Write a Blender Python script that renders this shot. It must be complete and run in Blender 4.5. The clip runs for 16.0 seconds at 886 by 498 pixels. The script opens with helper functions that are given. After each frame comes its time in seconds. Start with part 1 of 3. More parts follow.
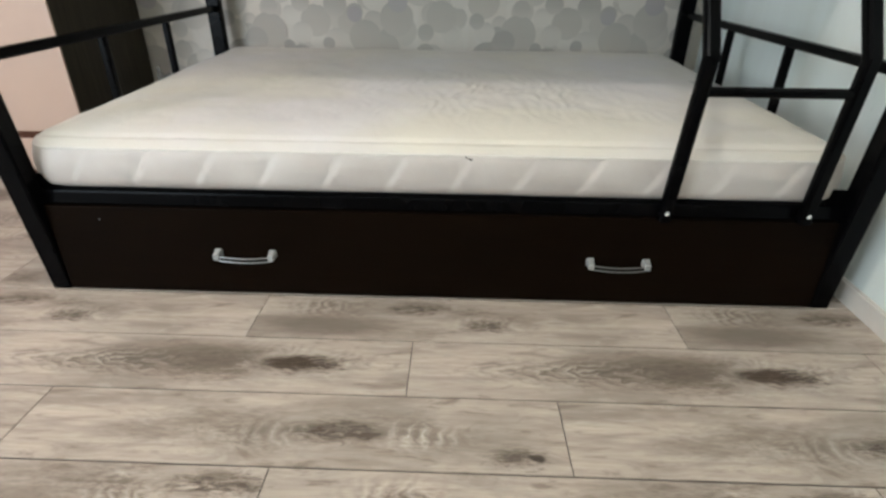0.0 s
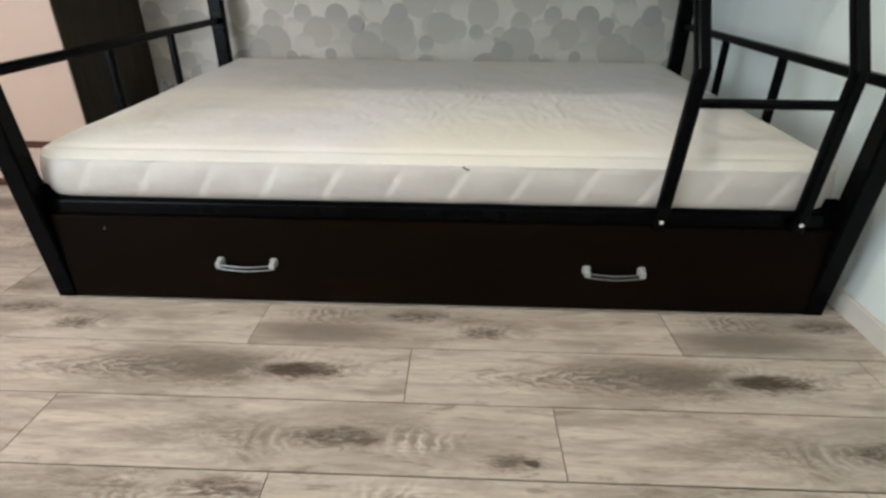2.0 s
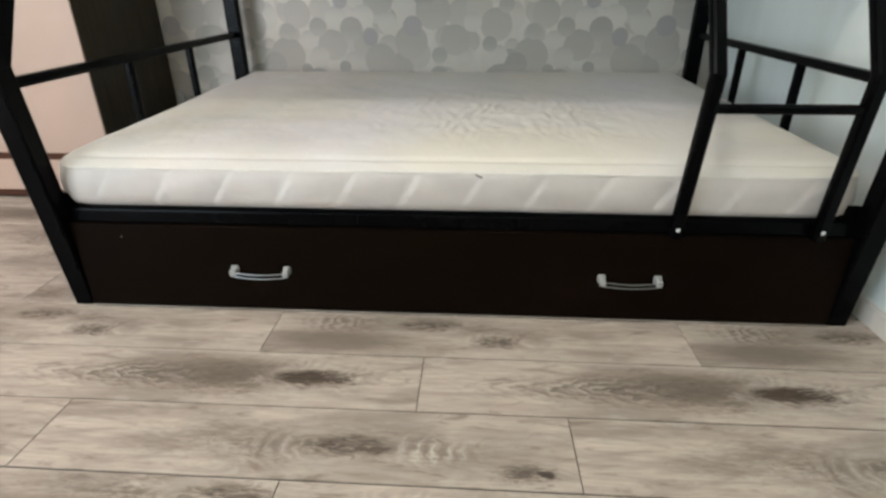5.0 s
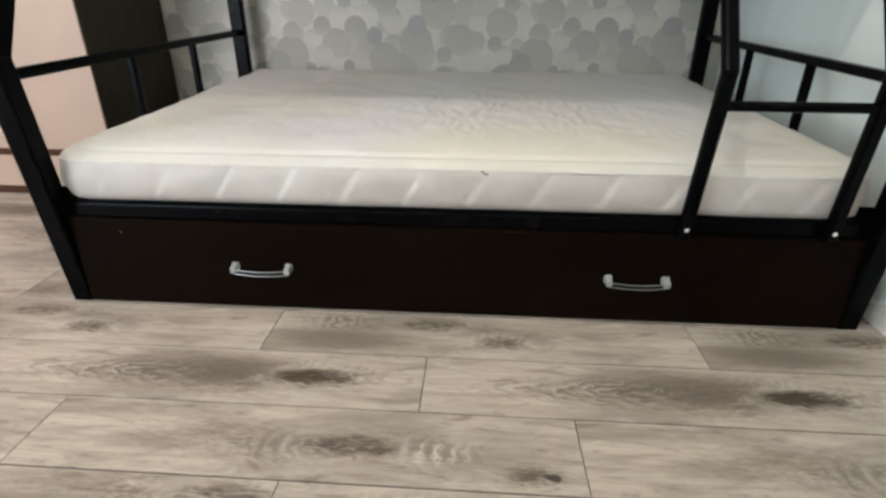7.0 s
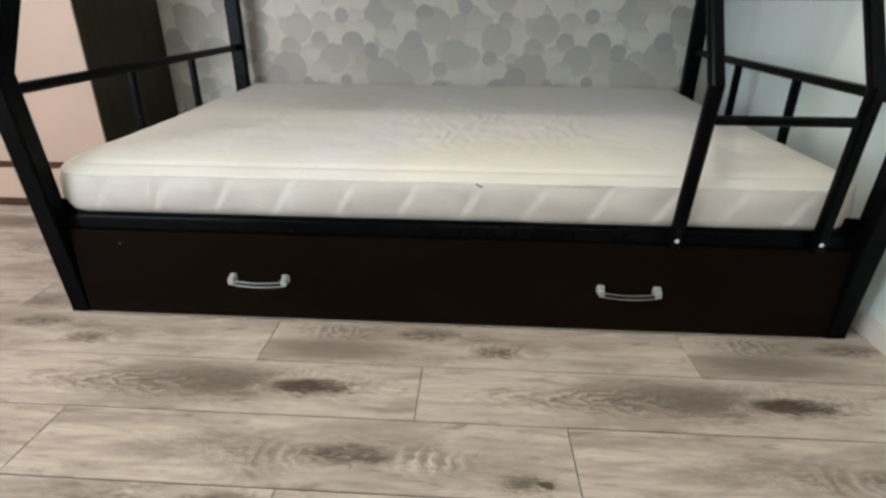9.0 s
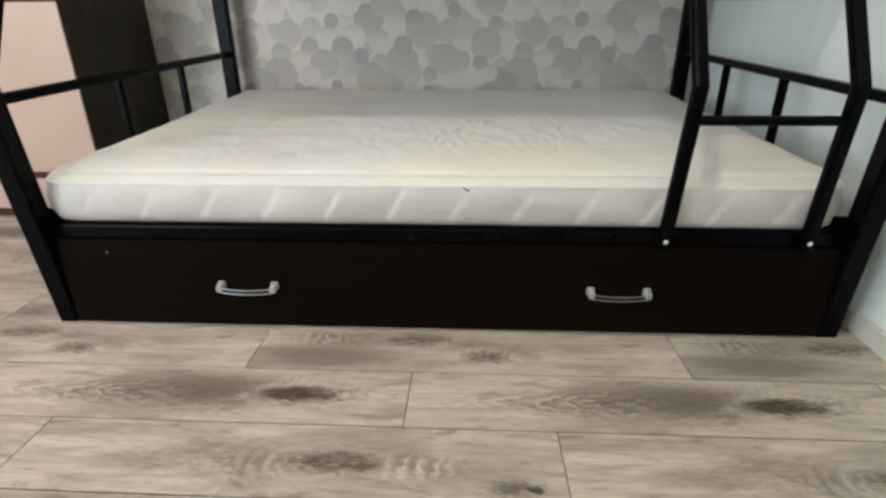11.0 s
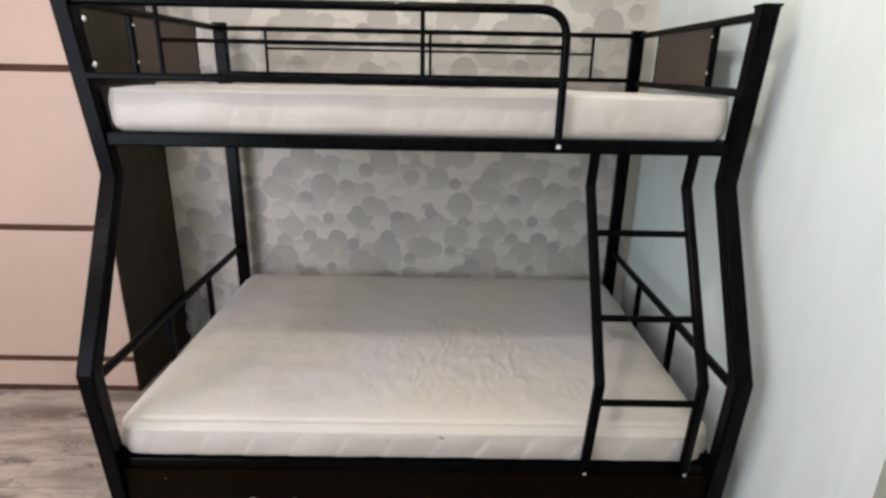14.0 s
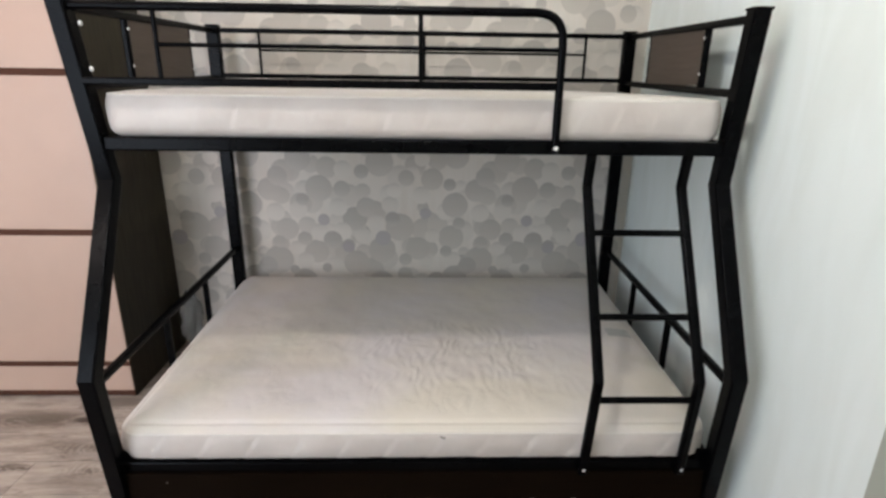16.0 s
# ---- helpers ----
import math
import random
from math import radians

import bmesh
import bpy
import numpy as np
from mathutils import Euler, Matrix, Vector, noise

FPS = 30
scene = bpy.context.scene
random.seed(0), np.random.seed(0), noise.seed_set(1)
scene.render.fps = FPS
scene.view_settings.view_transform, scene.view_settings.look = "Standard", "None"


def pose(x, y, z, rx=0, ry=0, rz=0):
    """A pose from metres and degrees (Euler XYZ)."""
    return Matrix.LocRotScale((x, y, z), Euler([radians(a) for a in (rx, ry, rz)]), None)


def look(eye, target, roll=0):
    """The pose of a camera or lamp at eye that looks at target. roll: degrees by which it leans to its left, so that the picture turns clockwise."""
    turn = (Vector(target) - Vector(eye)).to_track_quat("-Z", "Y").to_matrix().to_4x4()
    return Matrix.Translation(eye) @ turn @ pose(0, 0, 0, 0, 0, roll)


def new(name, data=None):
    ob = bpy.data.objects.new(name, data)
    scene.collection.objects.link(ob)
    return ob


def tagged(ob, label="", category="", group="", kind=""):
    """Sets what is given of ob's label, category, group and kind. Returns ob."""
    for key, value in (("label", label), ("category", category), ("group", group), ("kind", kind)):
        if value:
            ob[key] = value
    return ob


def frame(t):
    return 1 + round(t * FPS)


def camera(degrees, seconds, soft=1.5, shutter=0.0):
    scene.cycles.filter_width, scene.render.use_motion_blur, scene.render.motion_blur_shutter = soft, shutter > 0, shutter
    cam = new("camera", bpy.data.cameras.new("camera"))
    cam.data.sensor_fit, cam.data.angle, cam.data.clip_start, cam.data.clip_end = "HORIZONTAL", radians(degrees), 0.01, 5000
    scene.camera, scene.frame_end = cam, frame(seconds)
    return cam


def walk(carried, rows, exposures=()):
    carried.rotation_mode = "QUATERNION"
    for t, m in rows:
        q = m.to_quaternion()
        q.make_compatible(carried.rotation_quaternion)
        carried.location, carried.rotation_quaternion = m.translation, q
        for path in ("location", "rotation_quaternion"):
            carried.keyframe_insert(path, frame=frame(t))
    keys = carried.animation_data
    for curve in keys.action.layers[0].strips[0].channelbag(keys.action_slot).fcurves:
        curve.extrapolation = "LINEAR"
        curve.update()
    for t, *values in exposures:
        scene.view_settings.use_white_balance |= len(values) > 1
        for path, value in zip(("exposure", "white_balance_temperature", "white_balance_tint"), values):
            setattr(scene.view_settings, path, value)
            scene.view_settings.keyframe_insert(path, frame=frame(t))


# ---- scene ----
cam = camera(79.9, 16.0, soft=2.7)
PATH = [
    (0, (1.097, -1.19, 0.774), (1.051, 0.581, -0.156), 0.7),
    (0.5, (1.101, -1.189, 0.774), (1.058, 0.584, -0.151), 0.7),
    (1, (1.103, -1.199, 0.782), (1.055, 0.577, -0.136), 0.5),
    (1.5, (1.107, -1.203, 0.783), (1.053, 0.577, -0.126), 0.5),
    (2, (1.109, -1.208, 0.787), (1.052, 0.575, -0.119), 0.5),
    (2.5, (1.109, -1.208, 0.784), (1.045, 0.575, -0.118), 0.4),
    (3, (1.111, -1.212, 0.786), (1.024, 0.572, -0.113), 0.1),
    (3.5, (1.108, -1.222, 0.78), (0.999, 0.565, -0.112), -0.2),
    (4, (1.112, -1.22, 0.778), (1.004, 0.575, -0.098), -0.3),
    (6.5, (1.107, -1.19, 0.756), (0.989, 0.615, -0.099), -0.0),
    (7, (1.102, -1.194, 0.75), (0.988, 0.614, -0.097), 0.3),
    (7.5, (1.098, -1.204, 0.743), (0.984, 0.613, -0.085), 0.7),
    (8, (1.101, -1.206, 0.751), (0.991, 0.62, -0.059), 0.9),
    (8.5, (1.103, -1.214, 0.757), (0.996, 0.613, -0.05), 0.7),
    (11, (1.131, -1.207, 0.756), (1.034, 0.626, -0.037), -0.4),
    (11.5, (1.122, -1.19, 0.783), (1.029, 0.659, 0.025), -0.1),
    (12, (1.081, -1.099, 0.867), (1.014, 0.774, 0.171), 0.5),
    (12.2, (1.065, -1.083, 0.996), (1.021, 0.802, 0.329), 0.8),
    (12.4, (1.08, -1.11, 1.168), (1.029, 0.791, 0.546), 0.8),
    (12.5, (1.083, -1.13, 1.259), (1.035, 0.775, 0.65), 0.9),
    (12.7, (1.063, -1.22, 1.372), (1.042, 0.706, 0.834), 1.6),
    (12.8, (1.069, -1.257, 1.406), (1.049, 0.674, 0.886), 1.9),
    (13, (1.101, -1.319, 1.466), (1.066, 0.61, 0.94), 1.4),
    (13.5, (1.126, -1.45, 1.5), (1.103, 0.474, 0.953), 1.2),
    (14, (1.105, -1.467, 1.499), (1.12, 0.439, 0.896), 1.1),
    (14.5, (1.079, -1.474, 1.5), (1.134, 0.418, 0.854), 1.1),
    (15, (1.064, -1.472, 1.497), (1.135, 0.415, 0.839), 1.0),
    (15.5, (1.061, -1.475, 1.502), (1.126, 0.419, 0.865), 0.9),
    (16, (1.075, -1.477, 1.513), (1.127, 0.427, 0.904), 0.8),
]

walk(cam, [(t, look(eye, target, roll)) for t, eye, target, roll in PATH], exposures=((0, -0.05, 6500, 10), (12.3, -0.05, 6500, 10), (13.6, -0.25, 6500, 17), (16, -0.25, 6500, 17)))

from mathutils.bvhtree import BVHTree

# ---------------------------------------------------------------- light
world = bpy.data.worlds.new("world")
scene.world = world
world.use_nodes = True
wn = world.node_tree
sky = wn.nodes.new("ShaderNodeTexSky")
sky.sky_type, sky.sun_disc, sky.sun_elevation, sky.sun_rotation = "NISHITA", False, radians(40), radians(200)
wn.links.new(sky.outputs[0], wn.nodes["Background"].inputs[0])
wn.nodes["Background"].inputs[1].default_value = 0.1
scene.view_settings.exposure = 0.0


# four unseen lamps on the ceiling: place, power, tint
LAMPS = (
    # inferred from the shadow edges on the lower mattress
    ((-0.92, -0.43), 23, (1.0, 0.66, 0.54)),
    # added to brighten the right side and firm up the shadow edge
    ((0.90, -0.43), 42, (0.98, 1.0, 0.88)),
    # two more added to lift the shade under the berth and the upper wall
    ((-1.50, -1.90), 21, (1.0, 0.87, 0.78)),
    ((0.80, -1.90), 26, (0.94, 0.99, 1.0)),
)
for place, power, tint in LAMPS:
    lamp = bpy.data.lights.new("unseen_ceiling_light", "POINT")
    lamp.energy, lamp.color, lamp.shadow_soft_size = power, tint, 0.014
    new("unseen_ceiling_light", lamp).location = (*place, 2.70)
daylight = bpy.data.lights.new("window_daylight", "AREA")
daylight.shape, daylight.size, daylight.size_y, daylight.energy, daylight.color = "RECTANGLE", 1.75, 2.0, 96, (0.74, 0.88, 1.0)
new("window_daylight", daylight).matrix_world = pose(-1.65, -2.60, 1.22, 90, 0, 0)


# ---------------------------------------------------------------- materials
def material(name, build):
    m = bpy.data.materials.new(name)
    m.use_nodes = True
    nt = m.node_tree
    build(nt, nt.nodes["Principled BSDF"])
    return m


def node(nt, kind, **values):
    n = nt.nodes.new(kind)
    for key, v in values.items():
        if key in n.inputs:
            n.inputs[key].default_value = v
    return n


def coords(nt, kind="Object", scale=(1, 1, 1), rot=(0, 0, 0)):
    tc = nt.nodes.new("ShaderNodeTexCoord")
    mp = nt.nodes.new("ShaderNodeMapping")
    mp.inputs["Scale"].default_value, mp.inputs["Rotation"].default_value = scale, rot
    nt.links.new(tc.outputs[kind], mp.inputs[0])
    return mp.outputs[0]


def noise_tex(nt, at, scale, detail=4.0, rough=0.55, distort=0.0):
    n = node(nt, "ShaderNodeTexNoise", Scale=scale, Detail=detail, Roughness=rough, Distortion=distort)
    nt.links.new(at, n.inputs["Vector"])
    return n.outputs["Fac"]


def ramp(nt, fac, *stops):
    r = nt.nodes.new("ShaderNodeValToRGB")
    el = r.color_ramp.elements
    while len(el) < len(stops):
        el.new(0.5)
    for e, (p, c) in zip(el, stops):
        e.position, e.color = p, (*c, 1) if len(c) == 3 else c
    nt.links.new(fac, r.inputs[0])
    return r.outputs[0]


def mix(nt, fac, a, b, blend="MIX"):
    n = nt.nodes.new("ShaderNodeMix")
    n.data_type, n.blend_type = "RGBA", blend
    for sock, v in ((n.inputs[0], fac), (n.inputs[6], a), (n.inputs[7], b)):
        if isinstance(v, (int, float)):
            sock.default_value = v
        elif isinstance(v, tuple):
            sock.default_value = (*v, 1) if len(v) == 3 else v
        else:
            nt.links.new(v, sock)
    return n.outputs[2]


def maths(nt, op, a, b=0.0):
    n = nt.nodes.new("ShaderNodeMath")
    n.operation = op
    for sock, v in zip(n.inputs, (a, b)):
        if isinstance(v, (int, float)):
            sock.default_value = v
        else:
            nt.links.new(v, sock)
    return n.outputs[0]


def bump(nt, b, height, strength=0.2, distance=0.01):
    n = node(nt, "ShaderNodeBump", Strength=strength, Distance=distance)
    nt.links.new(height, n.inputs["Height"])
    nt.links.new(n.outputs[0], b.inputs["Normal"])


def black_paint(nt, b):
    at = coords(nt)
    fine, wide = noise_tex(nt, at, 900, 2), noise_tex(nt, at, 9, 4)
    nt.links.new(ramp(nt, wide, (0.3, (0.0008, 0.0009, 0.0011)), (0.7, (0.0018, 0.0018, 0.0022))), b.inputs["Base Color"])
    nt.links.new(ramp(nt, wide, (0.3, (0.20,) * 3), (0.75, (0.28,) * 3)), b.inputs["Roughness"])
    b.inputs["Specular IOR Level"].default_value = 0.05
    bump(nt, b, fine, 0.12, 0.0006)


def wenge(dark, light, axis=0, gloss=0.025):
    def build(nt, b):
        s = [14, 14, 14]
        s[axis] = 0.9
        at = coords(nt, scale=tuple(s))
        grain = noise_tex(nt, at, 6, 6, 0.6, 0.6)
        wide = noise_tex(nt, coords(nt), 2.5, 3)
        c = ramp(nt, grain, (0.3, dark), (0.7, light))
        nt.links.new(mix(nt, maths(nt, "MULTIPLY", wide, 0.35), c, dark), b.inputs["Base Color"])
        b.inputs["Roughness"].default_value = 0.42
        b.inputs["Specular IOR Level"].default_value = gloss
        bump(nt, b, grain, 0.12, 0.001)
    return build


def plain(colour, rough=0.5, metal=0.0, var=0.06, scale=8.0, relief=0.0):
    def build(nt, b):
        n = noise_tex(nt, coords(nt), scale, 5)
        lo, hi = tuple(c * (1 - var) for c in colour), tuple(min(1, c * (1 + var)) for c in colour)
        nt.links.new(ramp(nt, n, (0.3, lo), (0.7, hi)), b.inputs["Base Color"])
        b.inputs["Roughness"].default_value, b.inputs["Metallic"].default_value = rough, metal
        if relief:
            bump(nt, b, noise_tex(nt, coords(nt), scale * 40, 3), relief, 0.002)
    return build


def fabric(nt, b):
    at = coords(nt)
    wide, mid = noise_tex(nt, at, 2.2, 4), noise_tex(nt, at, 14, 4, 0.6, 0.8)
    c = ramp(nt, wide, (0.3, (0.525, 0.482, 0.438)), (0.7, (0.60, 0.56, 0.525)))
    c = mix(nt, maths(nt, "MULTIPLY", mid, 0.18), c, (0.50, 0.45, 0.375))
    # cream and lilac patches, spread at random
    blotch = noise_tex(nt, coords(nt, scale=(1, 1.6, 1)), 1.7, 3)
    c = mix(nt, ramp(nt, blotch, (0.50, (0, 0, 0)), (0.66, (0.7,) * 3)), c, (0.585, 0.535, 0.445))
    c = mix(nt, ramp(nt, blotch, (0.36, (0.55,) * 3), (0.48, (0, 0, 0))), c, (0.56, 0.525, 0.545))
    nt.links.new(c, b.inputs["Base Color"])
    b.inputs["Roughness"].default_value = 0.62
    b.inputs["Sheen Weight"].default_value = 0.15
    # quilted scrolls and crumples
    v = node(nt, "ShaderNodeTexVoronoi", Scale=22.0)
    v.feature = "SMOOTH_F1"
    warp = mix(nt, 0.12, at, node_color(nt, at, 6))
    nt.links.new(warp, v.inputs["Vector"])
    weave = noise_tex(nt, coords(nt, scale=(1, 1, 1)), 420, 2)
    h = maths(nt, "ADD", maths(nt, "MULTIPLY", v.outputs["Distance"], 0.9), maths(nt, "ADD", maths(nt, "MULTIPLY", mid, 0.8), maths(nt, "MULTIPLY", weave, 0.06)))
    bump(nt, b, h, 0.35, 0.008)


# border fabric; the weaker light on the sides is put into its colour
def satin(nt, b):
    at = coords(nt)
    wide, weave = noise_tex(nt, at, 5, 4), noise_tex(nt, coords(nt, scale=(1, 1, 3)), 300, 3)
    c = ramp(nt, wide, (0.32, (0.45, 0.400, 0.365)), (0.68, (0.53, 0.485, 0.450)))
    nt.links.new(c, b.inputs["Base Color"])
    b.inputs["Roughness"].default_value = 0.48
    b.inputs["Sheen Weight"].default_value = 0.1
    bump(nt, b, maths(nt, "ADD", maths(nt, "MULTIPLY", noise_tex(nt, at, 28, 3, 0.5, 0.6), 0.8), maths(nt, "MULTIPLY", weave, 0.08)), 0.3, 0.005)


def node_color(nt, at, scale):
    n = node(nt, "ShaderNodeTexNoise", Scale=scale, Detail=3.0)
    nt.links.new(at, n.inputs["Vector"])
    return n.outputs["Color"]


PRINT = ("print", "kx", "ky", "amount", "arrow") + tuple(a + n for n in "12" for a in ("cx", "cy", "ca", "sx", "sy", "sa")) + tuple(a + n for n in "123" for a in ("bx", "by", "ba")) + ("ex", "ey", "ea")


def laminate(nt, b):
    """Printed grey oak: calm long grain, with the knots, clouds and curls that each kind of board carries as attributes."""
    info = nt.nodes.new("ShaderNodeObjectInfo")
    tc = nt.nodes.new("ShaderNodeTexCoord")
    sep = nt.nodes.new("ShaderNodeSeparateXYZ")
    nt.links.new(tc.outputs["Object"], sep.inputs[0])
    at = {}
    for name in PRINT:
        n = nt.nodes.new("ShaderNodeAttribute")
        n.attribute_name = name
        at[name] = n.outputs["Fac"]
    off = nt.nodes.new("ShaderNodeCombineXYZ")
    nt.links.new(at["print"], off.inputs[2])
    add = nt.nodes.new("ShaderNodeVectorMath")
    nt.links.new(tc.outputs["Object"], add.inputs[0])
    nt.links.new(off.outputs[0], add.inputs[1])

    def mapped(scale):
        mp = nt.nodes.new("ShaderNodeMapping")
        mp.inputs["Scale"].default_value = scale
        nt.links.new(add.outputs[0], mp.inputs[0])
        return mp.outputs[0]

    def op(kind, *v):
        out = maths(nt, kind, v[0]) if len(v) == 1 else v[0]
        for w in v[1:]:
            out = maths(nt, kind, out, w)
        return out

    def bell(px, py):
        """exp(-px^2 - py^2)"""
        return op("POWER", 2.718, op("MULTIPLY", op("ADD", op("MULTIPLY", px, px), op("MULTIPLY", py, py)), -1.0))

    streak = noise_tex(nt, mapped((1.6, 15, 1)), 2.0, 6, 0.58, 0.9)
    fine = noise_tex(nt, mapped((8, 130, 1)), 2.0, 5, 0.6, 0.4)
    cloud = noise_tex(nt, mapped((2.2, 8, 1)), 1.6, 4, 0.55, 0.6)
    ragged = noise_tex(nt, mapped((16, 38, 1)), 1.4, 5, 0.65, 1.0)
    speck = noise_tex(nt, mapped((15, 60, 1)), 1.6, 6, 0.7, 1.6)
    patch = noise_tex(nt, mapped((4.5, 20, 1)), 1.7, 6, 0.62, 1.2)
    tint = noise_tex(nt, mapped((1.1, 2.5, 1)), 1.3, 2)
    wob = op("MULTIPLY", op("SUBTRACT", cloud, 0.5), 0.085)
    jag = op("MULTIPLY", op("SUBTRACT", ragged, 0.5), 0.034)
    loose = op("ADD", op("MULTIPLY", op("SUBTRACT", ragged, 0.5), 1.3), op("MULTIPLY", op("SUBTRACT", speck, 0.5), 2.6))

    def frayed(amount, low, high, top):
        """A soft spot broken up by the grain."""
        v = op("ADD", amount, op("MULTIPLY", loose, op("SQRT", op("MAXIMUM", amount, 0.0))))
        return ramp(nt, v, (low, (0, 0, 0)), (high, (top,) * 3))

    def spot(x, y, rx, ry, amount):
        px = op("DIVIDE", op("SUBTRACT", sep.outputs[0], at[x]), rx)
        py = op("DIVIDE", op("ADD", op("SUBTRACT", sep.outputs[1], at[y]), jag), ry)
        return op("MULTIPLY", bell(px, py), at[amount])

    c = ramp(nt, streak, (0.30, (0.285, 0.228, 0.188)), (0.42, (0.400, 0.324, 0.271)), (0.54, (0.475, 0.392, 0.330)), (0.72, (0.560, 0.472, 0.404)))
    c = mix(nt, op("MULTIPLY", info.outputs["Random"], 0.30), c, (0.50, 0.422, 0.360))
    c = mix(nt, ramp(nt, tint, (0.40, (0, 0, 0)), (0.62, (0.35,) * 3)), c, (0.40, 0.345, 0.295))
    c = mix(nt, ramp(nt, cloud, (0.36, (0.66,) * 3), (0.52, (0, 0, 0))), c, (0.235, 0.190, 0.158))
    c = mix(nt, ramp(nt, patch, (0.33, (0.7,) * 3), (0.45, (0, 0, 0))), c, (0.185, 0.143, 0.114))
    c = mix(nt, ramp(nt, patch, (0.56, (0, 0, 0)), (0.68, (0.65,) * 3)), c, (0.60, 0.525, 0.455))
    # two wide grey shades
    for n in ("1", "2"):
        c = mix(nt, ramp(nt, op("ADD", spot("cx" + n, "cy" + n, 0.21, 0.052, "ca" + n), op("ADD", op("MULTIPLY", wob, 1.6), op("MULTIPLY", op("SUBTRACT", patch, 0.5), 1.5))), (0.16, (0, 0, 0)), (0.75, (0.85,) * 3)), c, (0.165, 0.130, 0.105))
    # curls of pale and dark grain beside the knots, broken and wavering
    swerve = noise_tex(nt, mapped((14, 26, 1)), 1.3, 3, 0.5, 0.8)
    broken = ramp(nt, speck, (0.36, (0.25,) * 3), (0.54, (1.25,) * 3))
    for n in ("1", "2"):
        curl = op("MULTIPLY", spot("sx" + n, "sy" + n, 0.075, 0.030, "sa" + n), broken)
        dx, dy = op("SUBTRACT", sep.outputs[0], at["sx" + n], 0.10), op("ADD", op("SUBTRACT", sep.outputs[1], at["sy" + n]), jag)
        ring = op("SQRT", op("ADD", op("MULTIPLY", dx, dx), op("MULTIPLY", dy, dy, 2.6)))
        wave = op("SINE", op("ADD", op("MULTIPLY", ring, 235.0), op("MULTIPLY", op("SUBTRACT", swerve, 0.5), 17.0)))
        c = mix(nt, op("MULTIPLY", ramp(nt, wave, (0.20, (0, 0, 0)), (0.85, (0.95,) * 3)), curl), c, (0.155, 0.120, 0.096))
        c = mix(nt, op("MULTIPLY", ramp(nt, op("MULTIPLY", wave, -1.0), (0.45, (0, 0, 0)), (0.95, (0.85,) * 3)), curl), c, (0.64, 0.565, 0.495))
    # arrow-heads of grain that run up to the main knot, and its shade
    dx = op("SUBTRACT", sep.outputs[0], at["kx"])
    dy = op("ADD", op("SUBTRACT", sep.outputs[1], at["ky"]), jag)
    reach = op("MULTIPLY", bell(op("DIVIDE", op("ADD", dx, 0.38), 0.24), op("DIVIDE", dy, 0.036)), at["arrow"])
    kink = op("MULTIPLY", op("SUBTRACT", swerve, 0.5), 0.16)
    tip = op("ADD", op("SUBTRACT", dx, op("MULTIPLY", op("ABSOLUTE", op("SUBTRACT", dy, op("MULTIPLY", jag, 0.3))), 2.9)), kink)
    vees = ramp(nt, op("SINE", op("MULTIPLY", tip, 95.0)), (0.25, (0, 0, 0)), (0.98, (1.0,) * 3))
    c = mix(nt, op("MULTIPLY", vees, reach, op("MULTIPLY", broken, 0.95)), c, (0.115, 0.088, 0.069))
    pale = ramp(nt, op("SINE", op("ADD", op("MULTIPLY", tip, 95.0), 2.4)), (0.55, (0, 0, 0)), (0.98, (0.6,) * 3))
    c = mix(nt, op("MULTIPLY", pale, reach, broken), c, (0.56, 0.485, 0.42))
    trail = op("MULTIPLY", bell(op("DIVIDE", op("ADD", dx, 0.16), 0.20), op("DIVIDE", dy, 0.050)), at["amount"])
    c = mix(nt, frayed(trail, 0.08, 0.85, 0.88), c, (0.125, 0.094, 0.072))
    dx = op("ADD", dx, op("MULTIPLY", kink, 0.7))
    dy = op("ADD", dy, op("MULTIPLY", op("SUBTRACT", cloud, 0.5), 0.06))
    rim = op("SUBTRACT", bell(op("DIVIDE", dx, 0.13), op("DIVIDE", dy, 0.048)), bell(op("DIVIDE", dx, 0.085), op("DIVIDE", dy, 0.030)))
    c = mix(nt, op("MULTIPLY", ramp(nt, op("ADD", rim, op("MULTIPLY", loose, 0.22)), (0.24, (0, 0, 0)), (0.46, (0.85,) * 3)), at["amount"]), c, (0.61, 0.53, 0.46))
    heart = op("MULTIPLY", bell(op("DIVIDE", dx, 0.085), op("DIVIDE", dy, 0.029)), at["amount"])
    c = mix(nt, frayed(heart, 0.18, 0.75, 0.97), c, (0.046, 0.029, 0.019))
    # lesser knots and stains
    for n in ("1", "2", "3"):
        c = mix(nt, frayed(spot("bx" + n, "by" + n, 0.058, 0.026, "ba" + n), 0.15, 0.70, 0.92), c, (0.085, 0.061, 0.045))
    eye = spot("ex", "ey", 0.017, 0.011, "ea")
    c = mix(nt, ramp(nt, eye, (0.3, (0, 0, 0)), (0.6, (0.95,) * 3)), c, (0.05, 0.036, 0.028))
    c = mix(nt, ramp(nt, fine, (0.40, (0.22,) * 3), (0.56, (0, 0, 0))), c, (0.22, 0.175, 0.145))
    nt.links.new(c, b.inputs["Base Color"])
    nt.links.new(ramp(nt, streak, (0.3, (0.50,) * 3), (0.7, (0.40,) * 3)), b.inputs["Roughness"])
    b.inputs["Specular IOR Level"].default_value = 0.22
    bump(nt, b, op("ADD", fine, op("MULTIPLY", streak, 0.6)), 0.14, 0.002)


